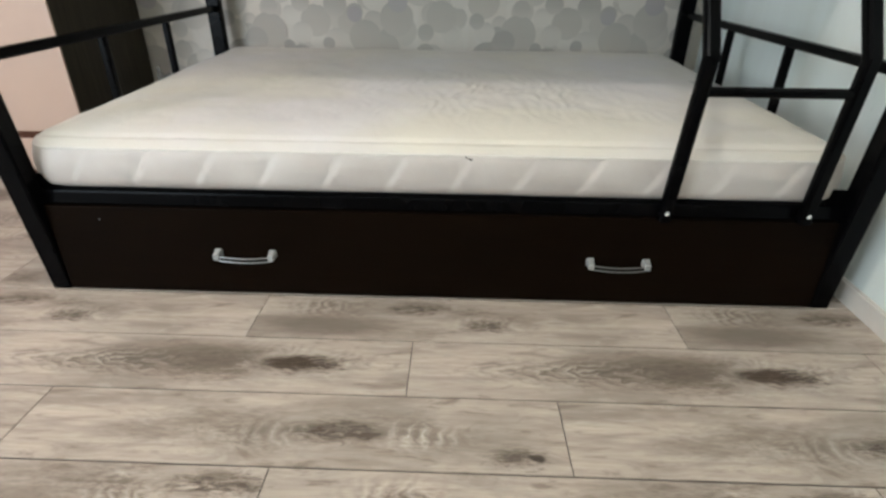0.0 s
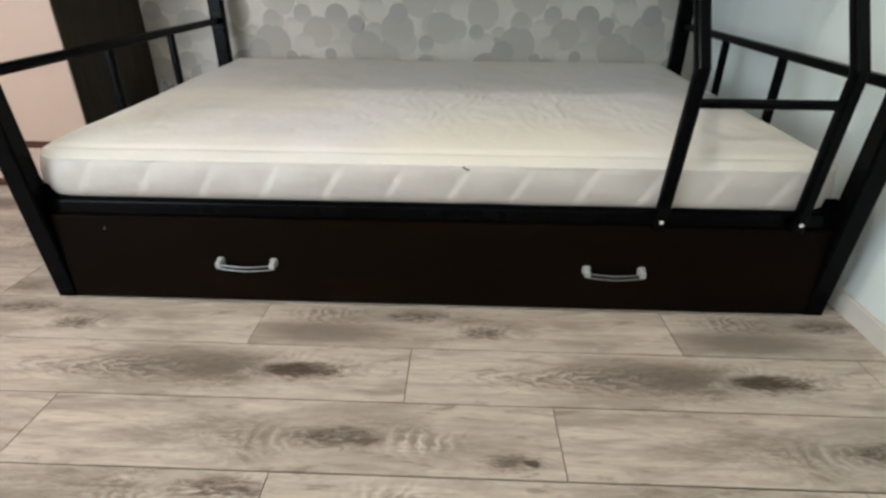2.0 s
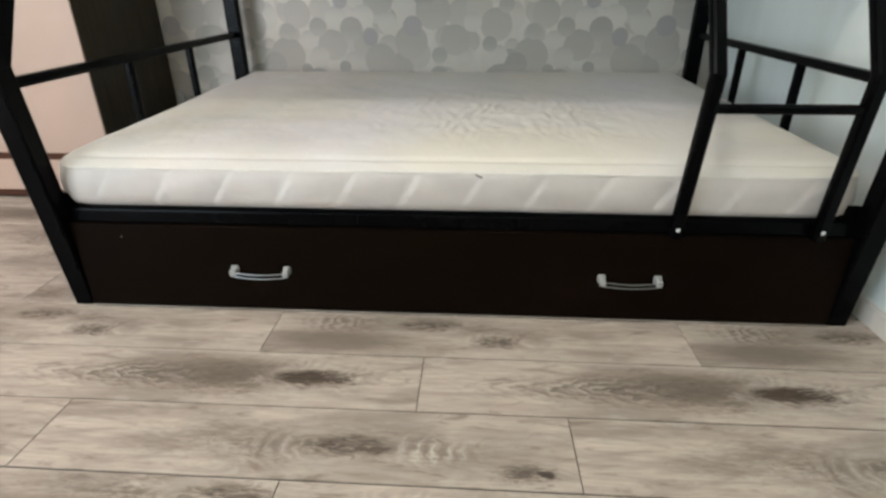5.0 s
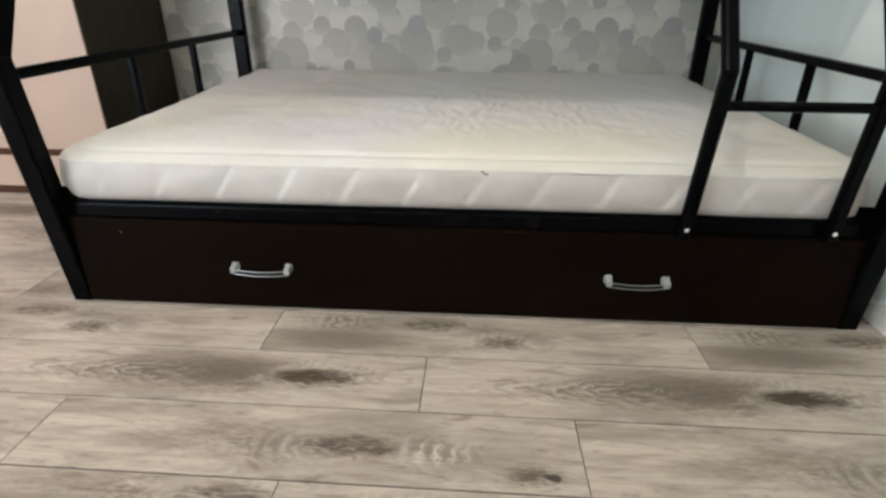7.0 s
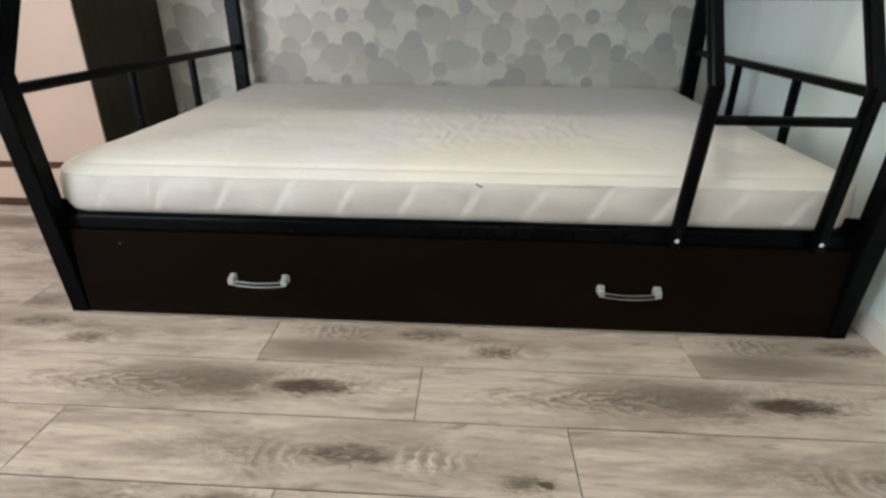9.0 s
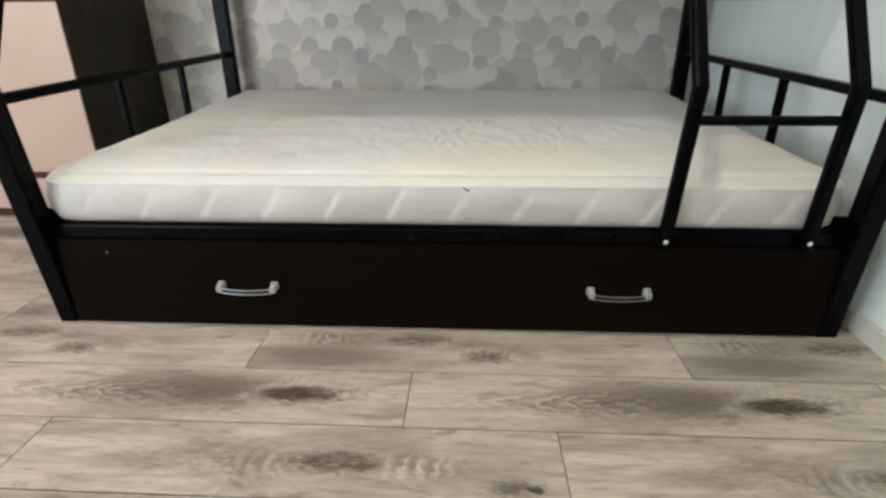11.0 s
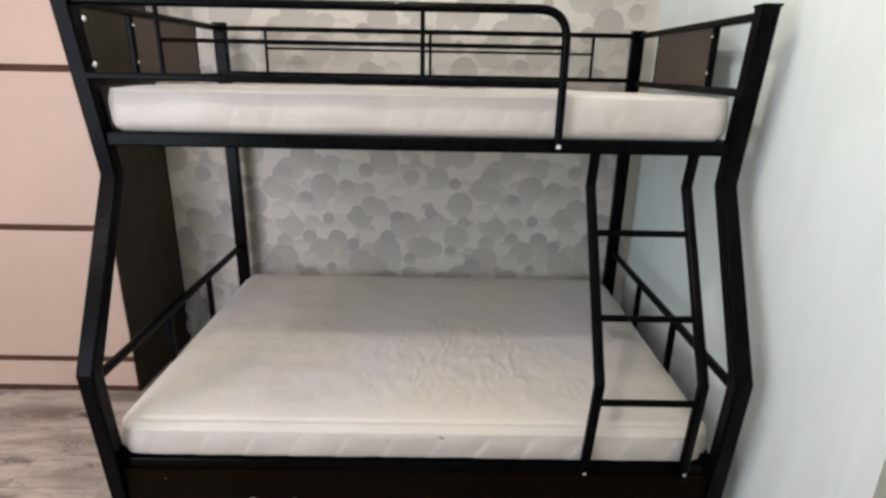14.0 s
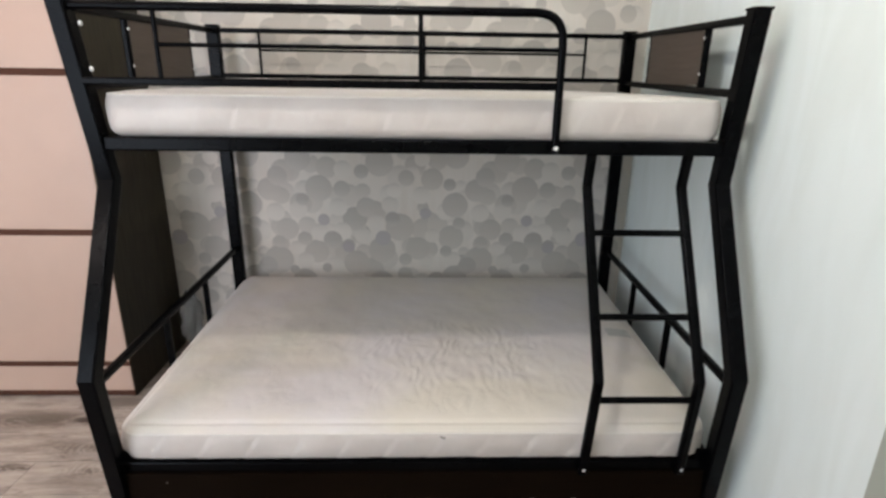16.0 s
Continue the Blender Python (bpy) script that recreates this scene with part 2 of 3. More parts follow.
def paper_base(nt, b):
    at = coords(nt)
    n, f = noise_tex(nt, at, 3, 4), noise_tex(nt, at, 260, 3)
    brushed = noise_tex(nt, coords(nt, scale=(26, 1, 1.2)), 1.0, 3)
    c = ramp(nt, n, (0.3, (0.555, 0.505, 0.442)), (0.7, (0.615, 0.567, 0.503)))
    nt.links.new(mix(nt, ramp(nt, brushed, (0.40, (0, 0, 0)), (0.65, (0.5,) * 3)), c, (0.64, 0.605, 0.555)), b.inputs["Base Color"])
    b.inputs["Roughness"].default_value = 0.6
    bump(nt, b, f, 0.2, 0.001)


def paper_disc(nt, b):
    """Printed circles, darkest along their upper rim and fading into the ground below."""
    geo = nt.nodes.new("ShaderNodeNewGeometry")
    at = {}
    for name in ("tone", "rim", "fade", "hue"):
        n = nt.nodes.new("ShaderNodeAttribute")
        n.attribute_name = name
        at[name] = n.outputs["Fac"]
    c = ramp(nt, at["tone"], (0.0, (0.330, 0.300, 0.275)), (0.5, (0.450, 0.413, 0.366)), (1.0, (0.69, 0.645, 0.58)))
    c = mix(nt, at["hue"], c, (0.36, 0.325, 0.345))
    c = mix(nt, maths(nt, "MULTIPLY", maths(nt, "POWER", at["rim"], 3.5), 0.55), c, (0.32, 0.293, 0.27))
    below = maths(nt, "MULTIPLY", maths(nt, "SUBTRACT", 1.0, at["rim"]), at["fade"])
    c = mix(nt, ramp(nt, below, (0.30, (0, 0, 0)), (0.85, (0.9,) * 3)), c, (0.56, 0.525, 0.472))
    c = mix(nt, maths(nt, "MULTIPLY", geo.outputs["Random Per Island"], 0.14), c, (0.60, 0.57, 0.51))
    nt.links.new(c, b.inputs["Base Color"])
    b.inputs["Roughness"].default_value = 0.6
    bump(nt, b, noise_tex(nt, coords(nt), 260, 3), 0.2, 0.001)


def painted(nt, b):
    """Pale matt paint with faint roller streaks and a few scuffs."""
    at = coords(nt)
    wide = noise_tex(nt, at, 1.1, 4)
    roller = noise_tex(nt, coords(nt, scale=(4, 4, 0.9)), 1.3, 3, 0.5, 1.2)
    scuff = noise_tex(nt, coords(nt, scale=(3, 3, 1.2)), 7, 6, 0.7)
    c = ramp(nt, wide, (0.3, (0.765, 0.828, 0.806)), (0.7, (0.80, 0.862, 0.845)))
    c = mix(nt, ramp(nt, roller, (0.34, (0.60,) * 3), (0.60, (0, 0, 0))), c, (0.70, 0.756, 0.718))
    c = mix(nt, ramp(nt, scuff, (0.24, (0.5,) * 3), (0.32, (0, 0, 0))), c, (0.55, 0.57, 0.53))
    nt.links.new(c, b.inputs["Base Color"])
    b.inputs["Roughness"].default_value = 0.45
    bump(nt, b, maths(nt, "ADD", noise_tex(nt, at, 60, 3), roller), 0.10, 0.002)


def emitter(colour, strength):
    def build(nt, b):
        b.inputs["Base Color"].default_value = (0.8, 0.8, 0.8, 1)
        b.inputs["Emission Color"].default_value, b.inputs["Emission Strength"].default_value = (*colour, 1), strength
    return build


def clear(nt, b):
    b.inputs["Base Color"].default_value = (0.95, 0.97, 0.98, 1)
    b.inputs["Roughness"].default_value, b.inputs["Transmission Weight"].default_value = 0.08, 1.0


def crinkled(nt, b):
    b.inputs["Base Color"].default_value = (0.80, 0.80, 0.79, 1)
    b.inputs["Roughness"].default_value, b.inputs["Transmission Weight"].default_value, b.inputs["IOR"].default_value = 0.14, 0.75, 1.35
    bump(nt, b, noise_tex(nt, coords(nt), 60, 4, 0.6, 1.0), 0.8, 0.01)


BLACK = material("black powder coated steel", black_paint)
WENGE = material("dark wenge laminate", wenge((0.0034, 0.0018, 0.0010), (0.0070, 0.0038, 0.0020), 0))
WENGE_SIDE = material("dark wenge laminate upright", wenge((0.021, 0.0165, 0.0095), (0.050, 0.041, 0.026), 2, 0.12))
PANEL = material("dark brown board", wenge((0.052, 0.038, 0.030), (0.080, 0.060, 0.048), 1, 0.2))
CREAM = material("cream wardrobe front", plain((0.435, 0.300, 0.234), 0.42, 0, 0.04, 3))
STRIP = material("brown wardrobe strip", wenge((0.055, 0.024, 0.016), (0.10, 0.045, 0.030), 0))
FABRIC = material("quilted mattress fabric", fabric)
SHADED_SATIN = material("satin mattress border with shade in its colour", satin)
PIPING = material("mattress piping", plain((0.57, 0.535, 0.49), 0.6, 0, 0.05, 30, 0.2))
LAMINATE = material("grey oak laminate", laminate)
GAP = material("dark joint", plain((0.055, 0.044, 0.036), 0.8))
PAPER = material("wallpaper ground", paper_base)
DISC = material("wallpaper print", paper_disc)
WALL = material("pale painted wall", painted)
CEIL = material("white ceiling", plain((0.80, 0.79, 0.77), 0.8, 0, 0.02, 2, 0.1))
WHITE = material("white plastic", plain((0.78, 0.77, 0.74), 0.35))
CHROME = material("brushed silver", plain((0.26, 0.26, 0.255), 0.35, 0.8, 0.05, 60))
MOUNT = material("silver plastic", plain((0.36, 0.36, 0.35), 0.4, 0.3, 0.05, 60))
BOLT = material("bright bolt cap", plain((0.75, 0.75, 0.73), 0.3, 0.2))
SKIRT = material("pale skirting", plain((0.62, 0.58, 0.53), 0.45, 0, 0.06, 12))
DOORPAINT = material("grey green door casing", plain((0.34, 0.36, 0.31), 0.5, 0, 0.05, 6))
GLOW = material("lamp diffuser", emitter((1.0, 0.85, 0.78), 3.0))
GLASS = material("clear glass", clear)
LABEL = material("faded label", plain((0.40, 0.39, 0.37), 0.7, 0, 0.15, 40))
LABEL_DARK = material("dark thread", plain((0.10, 0.08, 0.07), 0.8))
PLASTIC = material("clear crumpled plastic", crinkled)


# ---------------------------------------------------------------- mesh helpers
def finish(name, bm, mat, smooth=False):
    bmesh.ops.recalc_face_normals(bm, faces=bm.faces)
    me = bpy.data.meshes.new(name)
    bm.to_mesh(me)
    bm.free()
    me.materials.append(mat)
    if smooth:
        me.shade_smooth()
        me.set_sharp_from_angle(angle=radians(40))
    return me


def part(name, bm, mat, parent=None, label="", smooth=False):
    ob = new(name, finish(name, bm, mat, smooth))
    ob.parent = parent
    if label:
        tagged(ob, label)
    return ob


def thing(name, label, category, group="", kind=""):
    ob = new(name)
    ob.empty_display_size = 0.05
    return tagged(ob, label, category, group, kind)


def box(x0, x1, y0, y1, z0, z1, bevel=0.0, bm=None):
    bm = bm or bmesh.new()
    made = bmesh.ops.create_cube(bm, size=1.0, matrix=Matrix.LocRotScale(((x0 + x1) / 2, (y0 + y1) / 2, (z0 + z1) / 2), None, (x1 - x0, y1 - y0, z1 - z0)))
    if bevel:
        edges = list({e for v in made["verts"] for e in v.link_edges})
        bmesh.ops.bevel(bm, geom=edges, offset=bevel, segments=2, affect="EDGES", profile=0.6)
    return bm


def sweep(points, w, d, side=(1, 0, 0), chamfer=0.006, sides=0, bm=None):
    """A tube along a polyline: w along the side direction, d across it; sides gives a round tube of diameter w."""
    bm = bm or bmesh.new()
    pts = [Vector(p) for p in points]
    side = Vector(side).normalized()
    if sides:
        prof = [(w / 2 * math.cos(a), w / 2 * math.sin(a)) for a in (2 * math.pi * k / sides for k in range(sides))]
    else:
        a, b, c = w / 2, d / 2, min(chamfer, w / 3, d / 3)
        prof = []
        for sx, sy, flip in ((1, 1, 0), (-1, 1, 1), (-1, -1, 0), (1, -1, 1)):
            arc = [(a - c + c * math.cos(t), b - c + c * math.sin(t)) for t in (0, math.pi / 4, math.pi / 2)]
            arc = [(sx * p, sy * q) for p, q in arc]
            prof += arc[::-1] if flip else arc
    rings = []
    for n, p in enumerate(pts):
        into = (p - pts[n - 1]).normalized() if n else (pts[1] - p).normalized()
        out = (pts[n + 1] - p).normalized() if n + 1 < len(pts) else into
        along = (into + out).normalized()
        s = (side - side.dot(into) * into).normalized()
        u = into.cross(s).normalized()
        ring = []
        for q, r in prof:
            v = p + q * s + r * u
            # slide along the incoming direction on to the mitre plane
            v += into * (-(v - p).dot(along) / max(into.dot(along), 0.2))
            ring.append(bm.verts.new(v))
        rings.append(ring)
    k = len(prof)
    for r0, r1 in zip(rings, rings[1:]):
        for n in range(k):
            bm.faces.new((r0[n], r0[(n + 1) % k], r1[(n + 1) % k], r1[n]))
    bm.faces.new(rings[0])
    bm.faces.new(rings[-1][::-1])
    return bm


def bend(p0, p1, p2, r, n=7):
    """Points of a rounded corner at p1."""
    p0, p1, p2 = Vector(p0), Vector(p1), Vector(p2)
    a, b = p1 + (p0 - p1).normalized() * r, p1 + (p2 - p1).normalized() * r
    return [a * (1 - t) ** 2 + p1 * 2 * t * (1 - t) + b * t * t for t in (k / n for k in range(n + 1))]


def knob(at, r, depth, way="-y", bm=None):
    """A low domed bolt head whose flat back is at the given place."""
    bm = bm or bmesh.new()
    turn = {"-y": pose(*at, 90, 0, 0), "x": pose(*at, 0, 90, 0), "-x": pose(*at, 0, -90, 0)}[way]
    rings = [(r, 0), (r, depth * 0.4), (r * 0.75, depth * 0.8), (r * 0.3, depth)]
    loops = [[bm.verts.new(turn @ Vector((q * math.cos(a), q * math.sin(a), h))) for a in (math.pi * 2 * k / 10 for k in range(10))] for q, h in rings]
    for l0, l1 in zip(loops, loops[1:]):
        for n in range(10):
            bm.faces.new((l0[n], l0[(n + 1) % 10], l1[(n + 1) % 10], l1[n]))
    bm.faces.new(loops[-1])
    bm.faces.new(loops[0][::-1])
    return bm


# ---------------------------------------------------------------- the room
BACK, FRONT, LEFT, HIGH = 1.42, -2.62, -2.9, 2.88
def right_at(y):
    return 2.148 + 0.030 * y


def prism(outline, z0, z1):
    bm = bmesh.new()
    low, top = [[bm.verts.new((x, y, z)) for x, y in outline] for z in (z0, z1)]
    k = len(outline)
    for n in range(k):
        bm.faces.new((low[n], low[(n + 1) % k], top[(n + 1) % k], top[n]))
    bm.faces.new(low[::-1])
    bm.faces.new(top)
    return bm


def structure(name, bm, mat, label, smooth=False):
    return tagged(part(name, bm, mat, None, "", smooth), label, kind="structure")


floor = structure("floor", box(LEFT - 0.1, 2.35, FRONT - 0.1, BACK + 0.1, -0.12, -0.0028), GAP, "grey oak laminate plank floor with thin dark joints")
structure("ceiling", box(LEFT - 0.1, 2.35, FRONT - 0.1, BACK + 0.1, HIGH, HIGH + 0.12), CEIL, "plain white painted ceiling above the room")
wall_back = structure("wall_back", box(LEFT - 0.1, right_at(BACK) + 0.1, BACK, BACK + 0.12, -0.01, HIGH), PAPER, "wall papered with overlapping grey circles")
structure("wall_right", prism([(right_at(FRONT), FRONT), (right_at(FRONT) + 0.12, FRONT), (right_at(BACK) + 0.1, BACK), (right_at(BACK), BACK)], -0.01, HIGH), WALL, "plain pale greenish white painted wall")
structure("wall_left", box(LEFT - 0.12, LEFT, FRONT, BACK, -0.01, HIGH), WALL, "plain pale painted wall out of view")
wf = box(LEFT - 0.1, -2.6, FRONT - 0.12, FRONT, -0.01, HIGH)
box(-0.7, 2.3, FRONT - 0.12, FRONT, -0.01, HIGH, bm=wf)
box(-2.6, -0.7, FRONT - 0.12, FRONT, -0.01, 0.16, bm=wf)
box(-2.6, -0.7, FRONT - 0.12, FRONT, 2.3, HIGH, bm=wf)
structure("wall_front", wf, WALL, "plain pale wall with the window opening")
win = tagged(new("window_1"), "white framed window in the wall behind the walk", kind="structure")
for x0, x1, z0, z1 in ((-2.6, -0.7, 0.16, 0.22), (-2.6, -0.7, 2.24, 2.3), (-2.6, -2.54, 0.22, 2.24), (-0.76, -0.7, 0.22, 2.24), (-1.68, -1.62, 0.22, 2.24)):
    part("window_frame", box(x0, x1, FRONT - 0.09, FRONT - 0.03, z0, z1, 0.004), WHITE, win)
for x0, x1 in ((-2.54, -1.68), (-1.62, -0.76)):
    part("pane", box(x0, x1, FRONT - 0.065, FRONT - 0.055, 0.22, 2.24), GLASS, win).visible_shadow = False
sk = prism([(right_at(-0.47) - 0.014, -0.47), (right_at(-0.47), -0.47), (right_at(BACK), BACK), (right_at(BACK) - 0.014, BACK)], 0.0, 0.058)
bmesh.ops.bevel(sk, geom=[e for e in sk.edges if all(v.co.z > 0.05 for v in e.verts)], offset=0.005, segments=2, affect="EDGES")
structure("baseboard", sk, SKIRT, "pale skirting board along the wall")
structure("trim", prism([(right_at(-1.4) - 0.02, -1.4), (right_at(-1.4), -1.4), (right_at(-0.48), -0.48), (right_at(-0.48) - 0.02, -0.48)], 0.0, 2.1), DOORPAINT, "grey green casing board on the wall")

# ---------------------------------------------------------------- bunk bed
bed = thing("bunk_bed", "black metal bunk bed with a wide lower berth and ladder", "bunk bed")
XL, XR = 0.033, 2.056          # front posts
BL, BR, BY = 0.020, 2.062, 1.315  # back posts
LINE = [(0.0, 0.027), (0.64, -0.055), (1.19, 0.250), (1.722, 0.185)]  # height, y of the cranked front posts


def post_y(z, line=LINE):
    return float(np.interp(z, [p[0] for p in line], [p[1] for p in line]))


for x, bx, lean in ((XL, BL, (0.0, 0.022, 0.006, -0.012)), (XR, BR, (0.0, -0.025, -0.014, -0.020))):
    post = part("front_post", sweep([(x + dx, y, z) for (z, y), dx in zip(LINE, lean)], 0.052, 0.052), BLACK, bed, "cranked square steel post")
    s = 1 if x < 1 else -1
    foot = x
    x += lean[2]
    part("corner_bracket", box(*sorted((x + s * 0.02, x + s * 0.052)), 0.012, 0.020, 0.285, 0.325, 0.002), BLACK, bed)
    part("end_cap", box(foot + lean[3] - 0.0285, foot + lean[3] + 0.0285, 0.185 - 0.028, 0.185 + 0.028, 1.7185, 1.727, 0.003), BLACK, post)
    for z in (1.53, 1.655) if s > 0 else ():
        part("bolt", knob((x + s * 0.025, post_y(z) + 0.004, z), 0.008, 0.006, "x" if s > 0 else "-x"), BOLT, post, "bright bolt cap")
    back = part("back_post", sweep([(bx, BY, 0.0), (bx, BY, 1.748)], 0.060, 0.042), BLACK, bed)
    part("end_cap", box(bx - 0.031, bx + 0.031, BY - 0.022, BY + 0.022, 1.744, 1.753, 0.003), BLACK, back)
    # ends of the lower berth
    part("end_beam", sweep([(x, 0.03, 0.264), (bx, BY - 0.015, 0.264)], 0.03, 0.042), BLACK, bed)
    part("end_bar", sweep([(x, -0.03, 0.594), (bx, BY - 0.015, 0.620)], 0.026, 0.026), BLACK, bed)
    for y in (0.462, 0.858):
        xx = x + (bx - x) * y / BY
        part("end_upright", sweep([(xx, y, 0.28), (xx, y, 0.588 + 0.02 * y)], 0.024, 0.024, (1, 0, 0)), BLACK, bed)
    # ends of the upper berth
    part("end_beam", sweep([(x, 0.24, 1.312), (bx, BY - 0.015, 1.312)], 0.03, 0.04), BLACK, bed)
    part("end_bar", sweep([(x, 0.19, 1.698), (bx, BY - 0.015, 1.725)], 0.026, 0.026), BLACK, bed)
    part("end_bar", sweep([(x, 0.215, 1.482), (bx, BY - 0.015, 1.508)], 0.026, 0.026), BLACK, bed)
    for y in (0.497, 1.002):
        xx = x + (bx - x) * y / BY
        up = part("end_upright", sweep([(xx, y, 1.488 + 0.02 * y), (xx, y, 1.696 + 0.02 * y)], 0.022, 0.022, (1, 0, 0)), BLACK, bed)
        for z in (1.545, 1.665):
            part("bolt", knob((xx + s * 0.011, y, z), 0.0045, 0.004, "x" if s > 0 else "-x"), BOLT, up, "small bright bolt cap")
    xx = x + (bx - x) * 0.55
    bm = box(xx - 0.008, xx + 0.008, 0.509, 0.990, 1.505, 1.705, 0.002)
    part("end_panel", bm, PANEL, bed, "dark brown board between the end bars")

part("lower_front_rail", sweep([(XL, 0.025, 0.266), (XR, 0.025, 0.266)], 0.040, 0.040, (0, 1, 0)), BLACK, bed)
part("lower_back_rail", sweep([(BL, BY, 0.266), (BR, BY, 0.266)], 0.040, 0.040, (0, 1, 0)), BLACK, bed)
UY = post_y(1.31)
part("upper_front_rail", sweep([(XL, UY, 1.310), (XR, UY, 1.310)], 0.036, 0.044, (0, 1, 0)), BLACK, bed)
part("upper_back_rail", sweep([(BL, BY, 1.310), (BR, BY, 1.310)], 0.036, 0.040, (0, 1, 0)), BLACK, bed)
for k in range(11):
    x = 0.16 + k * (1.76 / 10)
    part("slat", sweep([(x, 0.03, 0.2795), (x, BY - 0.02, 0.2795)], 0.045, 0.012, (1, 0, 0), 0.003), BLACK, bed)
    part("slat", sweep([(x, UY + 0.015, 1.322), (x, BY - 0.016, 1.322)], 0.034, 0.016, (1, 0, 0), 0.003), BLACK, bed)

# ladder
LADDER = [(0.248, -0.008), (0.628, -0.056), (1.180, 0.256), (1.300, 0.238)]
for x0, x1 in ((1.598, 1.601), (1.930, 1.918)):
    pts = [(x0 + (x1 - x0) * min(1, (z - 0.25) / 0.35), y, z) for z, y in LADDER]
    stile = part("ladder_stile", sweep(pts, 0.032, 0.026, (1, 0, 0), 0.008), BLACK, bed)
    part("bolt", knob((x0, -0.0205, 0.270), 0.0068, 0.005), BOLT, stile, "bright bolt cap")
for z in (0.558, 0.803, 1.042):
    y = post_y(z, LADDER)
    part("rung", sweep([(1.600, y, z), (1.916, y, z)], 0.022, 0.022, (0, 1, 0), sides=12), BLACK, bed, smooth=True)

# front guard
GY, GX = 0.186, 1.466
path = [(XL + 0.02, GY, 1.702)] + bend((0, GY, 1.702), (GX, GY, 1.702), (GX, GY, 1.3), 0.085) + [(GX, GY, 1.30)]
guard = part("guard_rail", sweep(path, 0.026, 0.026, (0, 1, 0), sides=12), BLACK, bed, "bent round tube guard rail", smooth=True)
part("bolt", knob((GX, GY - 0.013, 1.314), 0.0075, 0.005), BOLT, guard, "bright bolt cap")
part("guard_bar", sweep([(XL + 0.02, GY, 1.497), (GX, GY, 1.497)], 0.02, 0.024, (0, 1, 0)), BLACK, guard)
part("guard_bar", sweep([(0.280, GY, 1.600), (GX, GY, 1.600)], 0.013, 0.013, (0, 1, 0), sides=10), BLACK, guard)
for x in (0.280, 1.047):
    part("guard_upright", sweep([(x, GY, 1.497), (x, GY, 1.702)], 0.014, 0.014, (1, 0, 0), sides=10), BLACK, guard)
# back guard
part("back_guard_bar", sweep([(BL, BY, 1.728), (BR, BY, 1.728)], 0.022, 0.022, (0, 1, 0)), BLACK, bed)
part("back_guard_bar", sweep([(BL, BY, 1.520), (BR, BY, 1.520)], 0.022, 0.022, (0, 1, 0)), BLACK, bed)
part("back_guard_bar", sweep([(0.238, BY, 1.640), (1.846, BY, 1.640)], 0.012, 0.012, (0, 1, 0), sides=10), BLACK, bed)
for x in (0.238, 1.045, 1.846):
    part("back_guard_upright", sweep([(x, BY, 1.520), (x, BY, 1.728)], 0.014, 0.014, (1, 0, 0), sides=10), BLACK, bed)

# drawer under the bed
drawer = thing("bed_drawer", "dark wenge drawer with two silver handles under the bed", "drawer")
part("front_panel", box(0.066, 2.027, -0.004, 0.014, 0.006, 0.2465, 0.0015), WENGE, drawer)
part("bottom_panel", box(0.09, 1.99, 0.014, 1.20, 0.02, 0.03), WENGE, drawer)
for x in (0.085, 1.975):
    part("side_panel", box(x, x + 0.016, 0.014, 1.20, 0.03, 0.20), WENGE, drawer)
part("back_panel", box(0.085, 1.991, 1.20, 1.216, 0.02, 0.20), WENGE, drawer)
part("screw", knob((0.200, -0.004, 0.2125), 0.0024, 0.001), CHROME, drawer, "small pale screw head")
for xc in (0.558, 1.510):
    grip = []
    for z in (0.1225, 0.1115):
        sweep([(xc + u, -0.0215 - 0.005 * math.cos(u / 0.07 * math.pi / 2), z - 0.003 * math.cos(u / 0.07 * math.pi / 2)) for u in np.linspace(-0.066, 0.066, 11)], 0.0036, 0.0036, (0, 1, 0), sides=8, bm=(grip[0] if grip else grip.append(bmesh.new()) or grip[0]))
    handle = part("handle", grip[0], CHROME, drawer, "curved twin bar silver handle", smooth=True)
    for sx in (-1, 1):
        bm = bmesh.new()
        prof = [(0.0, 0.0105, 0.0115), (0.004, 0.0095, 0.0105), (0.012, 0.007, 0.0085), (0.020, 0.008, 0.0095), (0.023, 0.006, 0.0075)]
        rings = []
        for d, w, h in prof:
            rings.append([bm.verts.new((xc + sx * 0.070 + w * cx, -0.004 - d, 0.119 + h * cz + 0.006 * (1 - d / 0.04))) for cx, cz in ((-0.7, -1), (0.7, -1), (1, -0.6), (1, 0.6), (0.7, 1), (-0.7, 1), (-1, 0.6), (-1, -0.6))])
        for r0, r1 in zip(rings, rings[1:]):
            for n in range(8):
                bm.faces.new((r0[n], r0[(n + 1) % 8], r1[(n + 1) % 8], r1[n]))
        bm.faces.new(rings[-1])
        bm.faces.new(rings[0][::-1])
        part("mount", bm, MOUNT, handle, "pale silver handle mount", smooth=True)


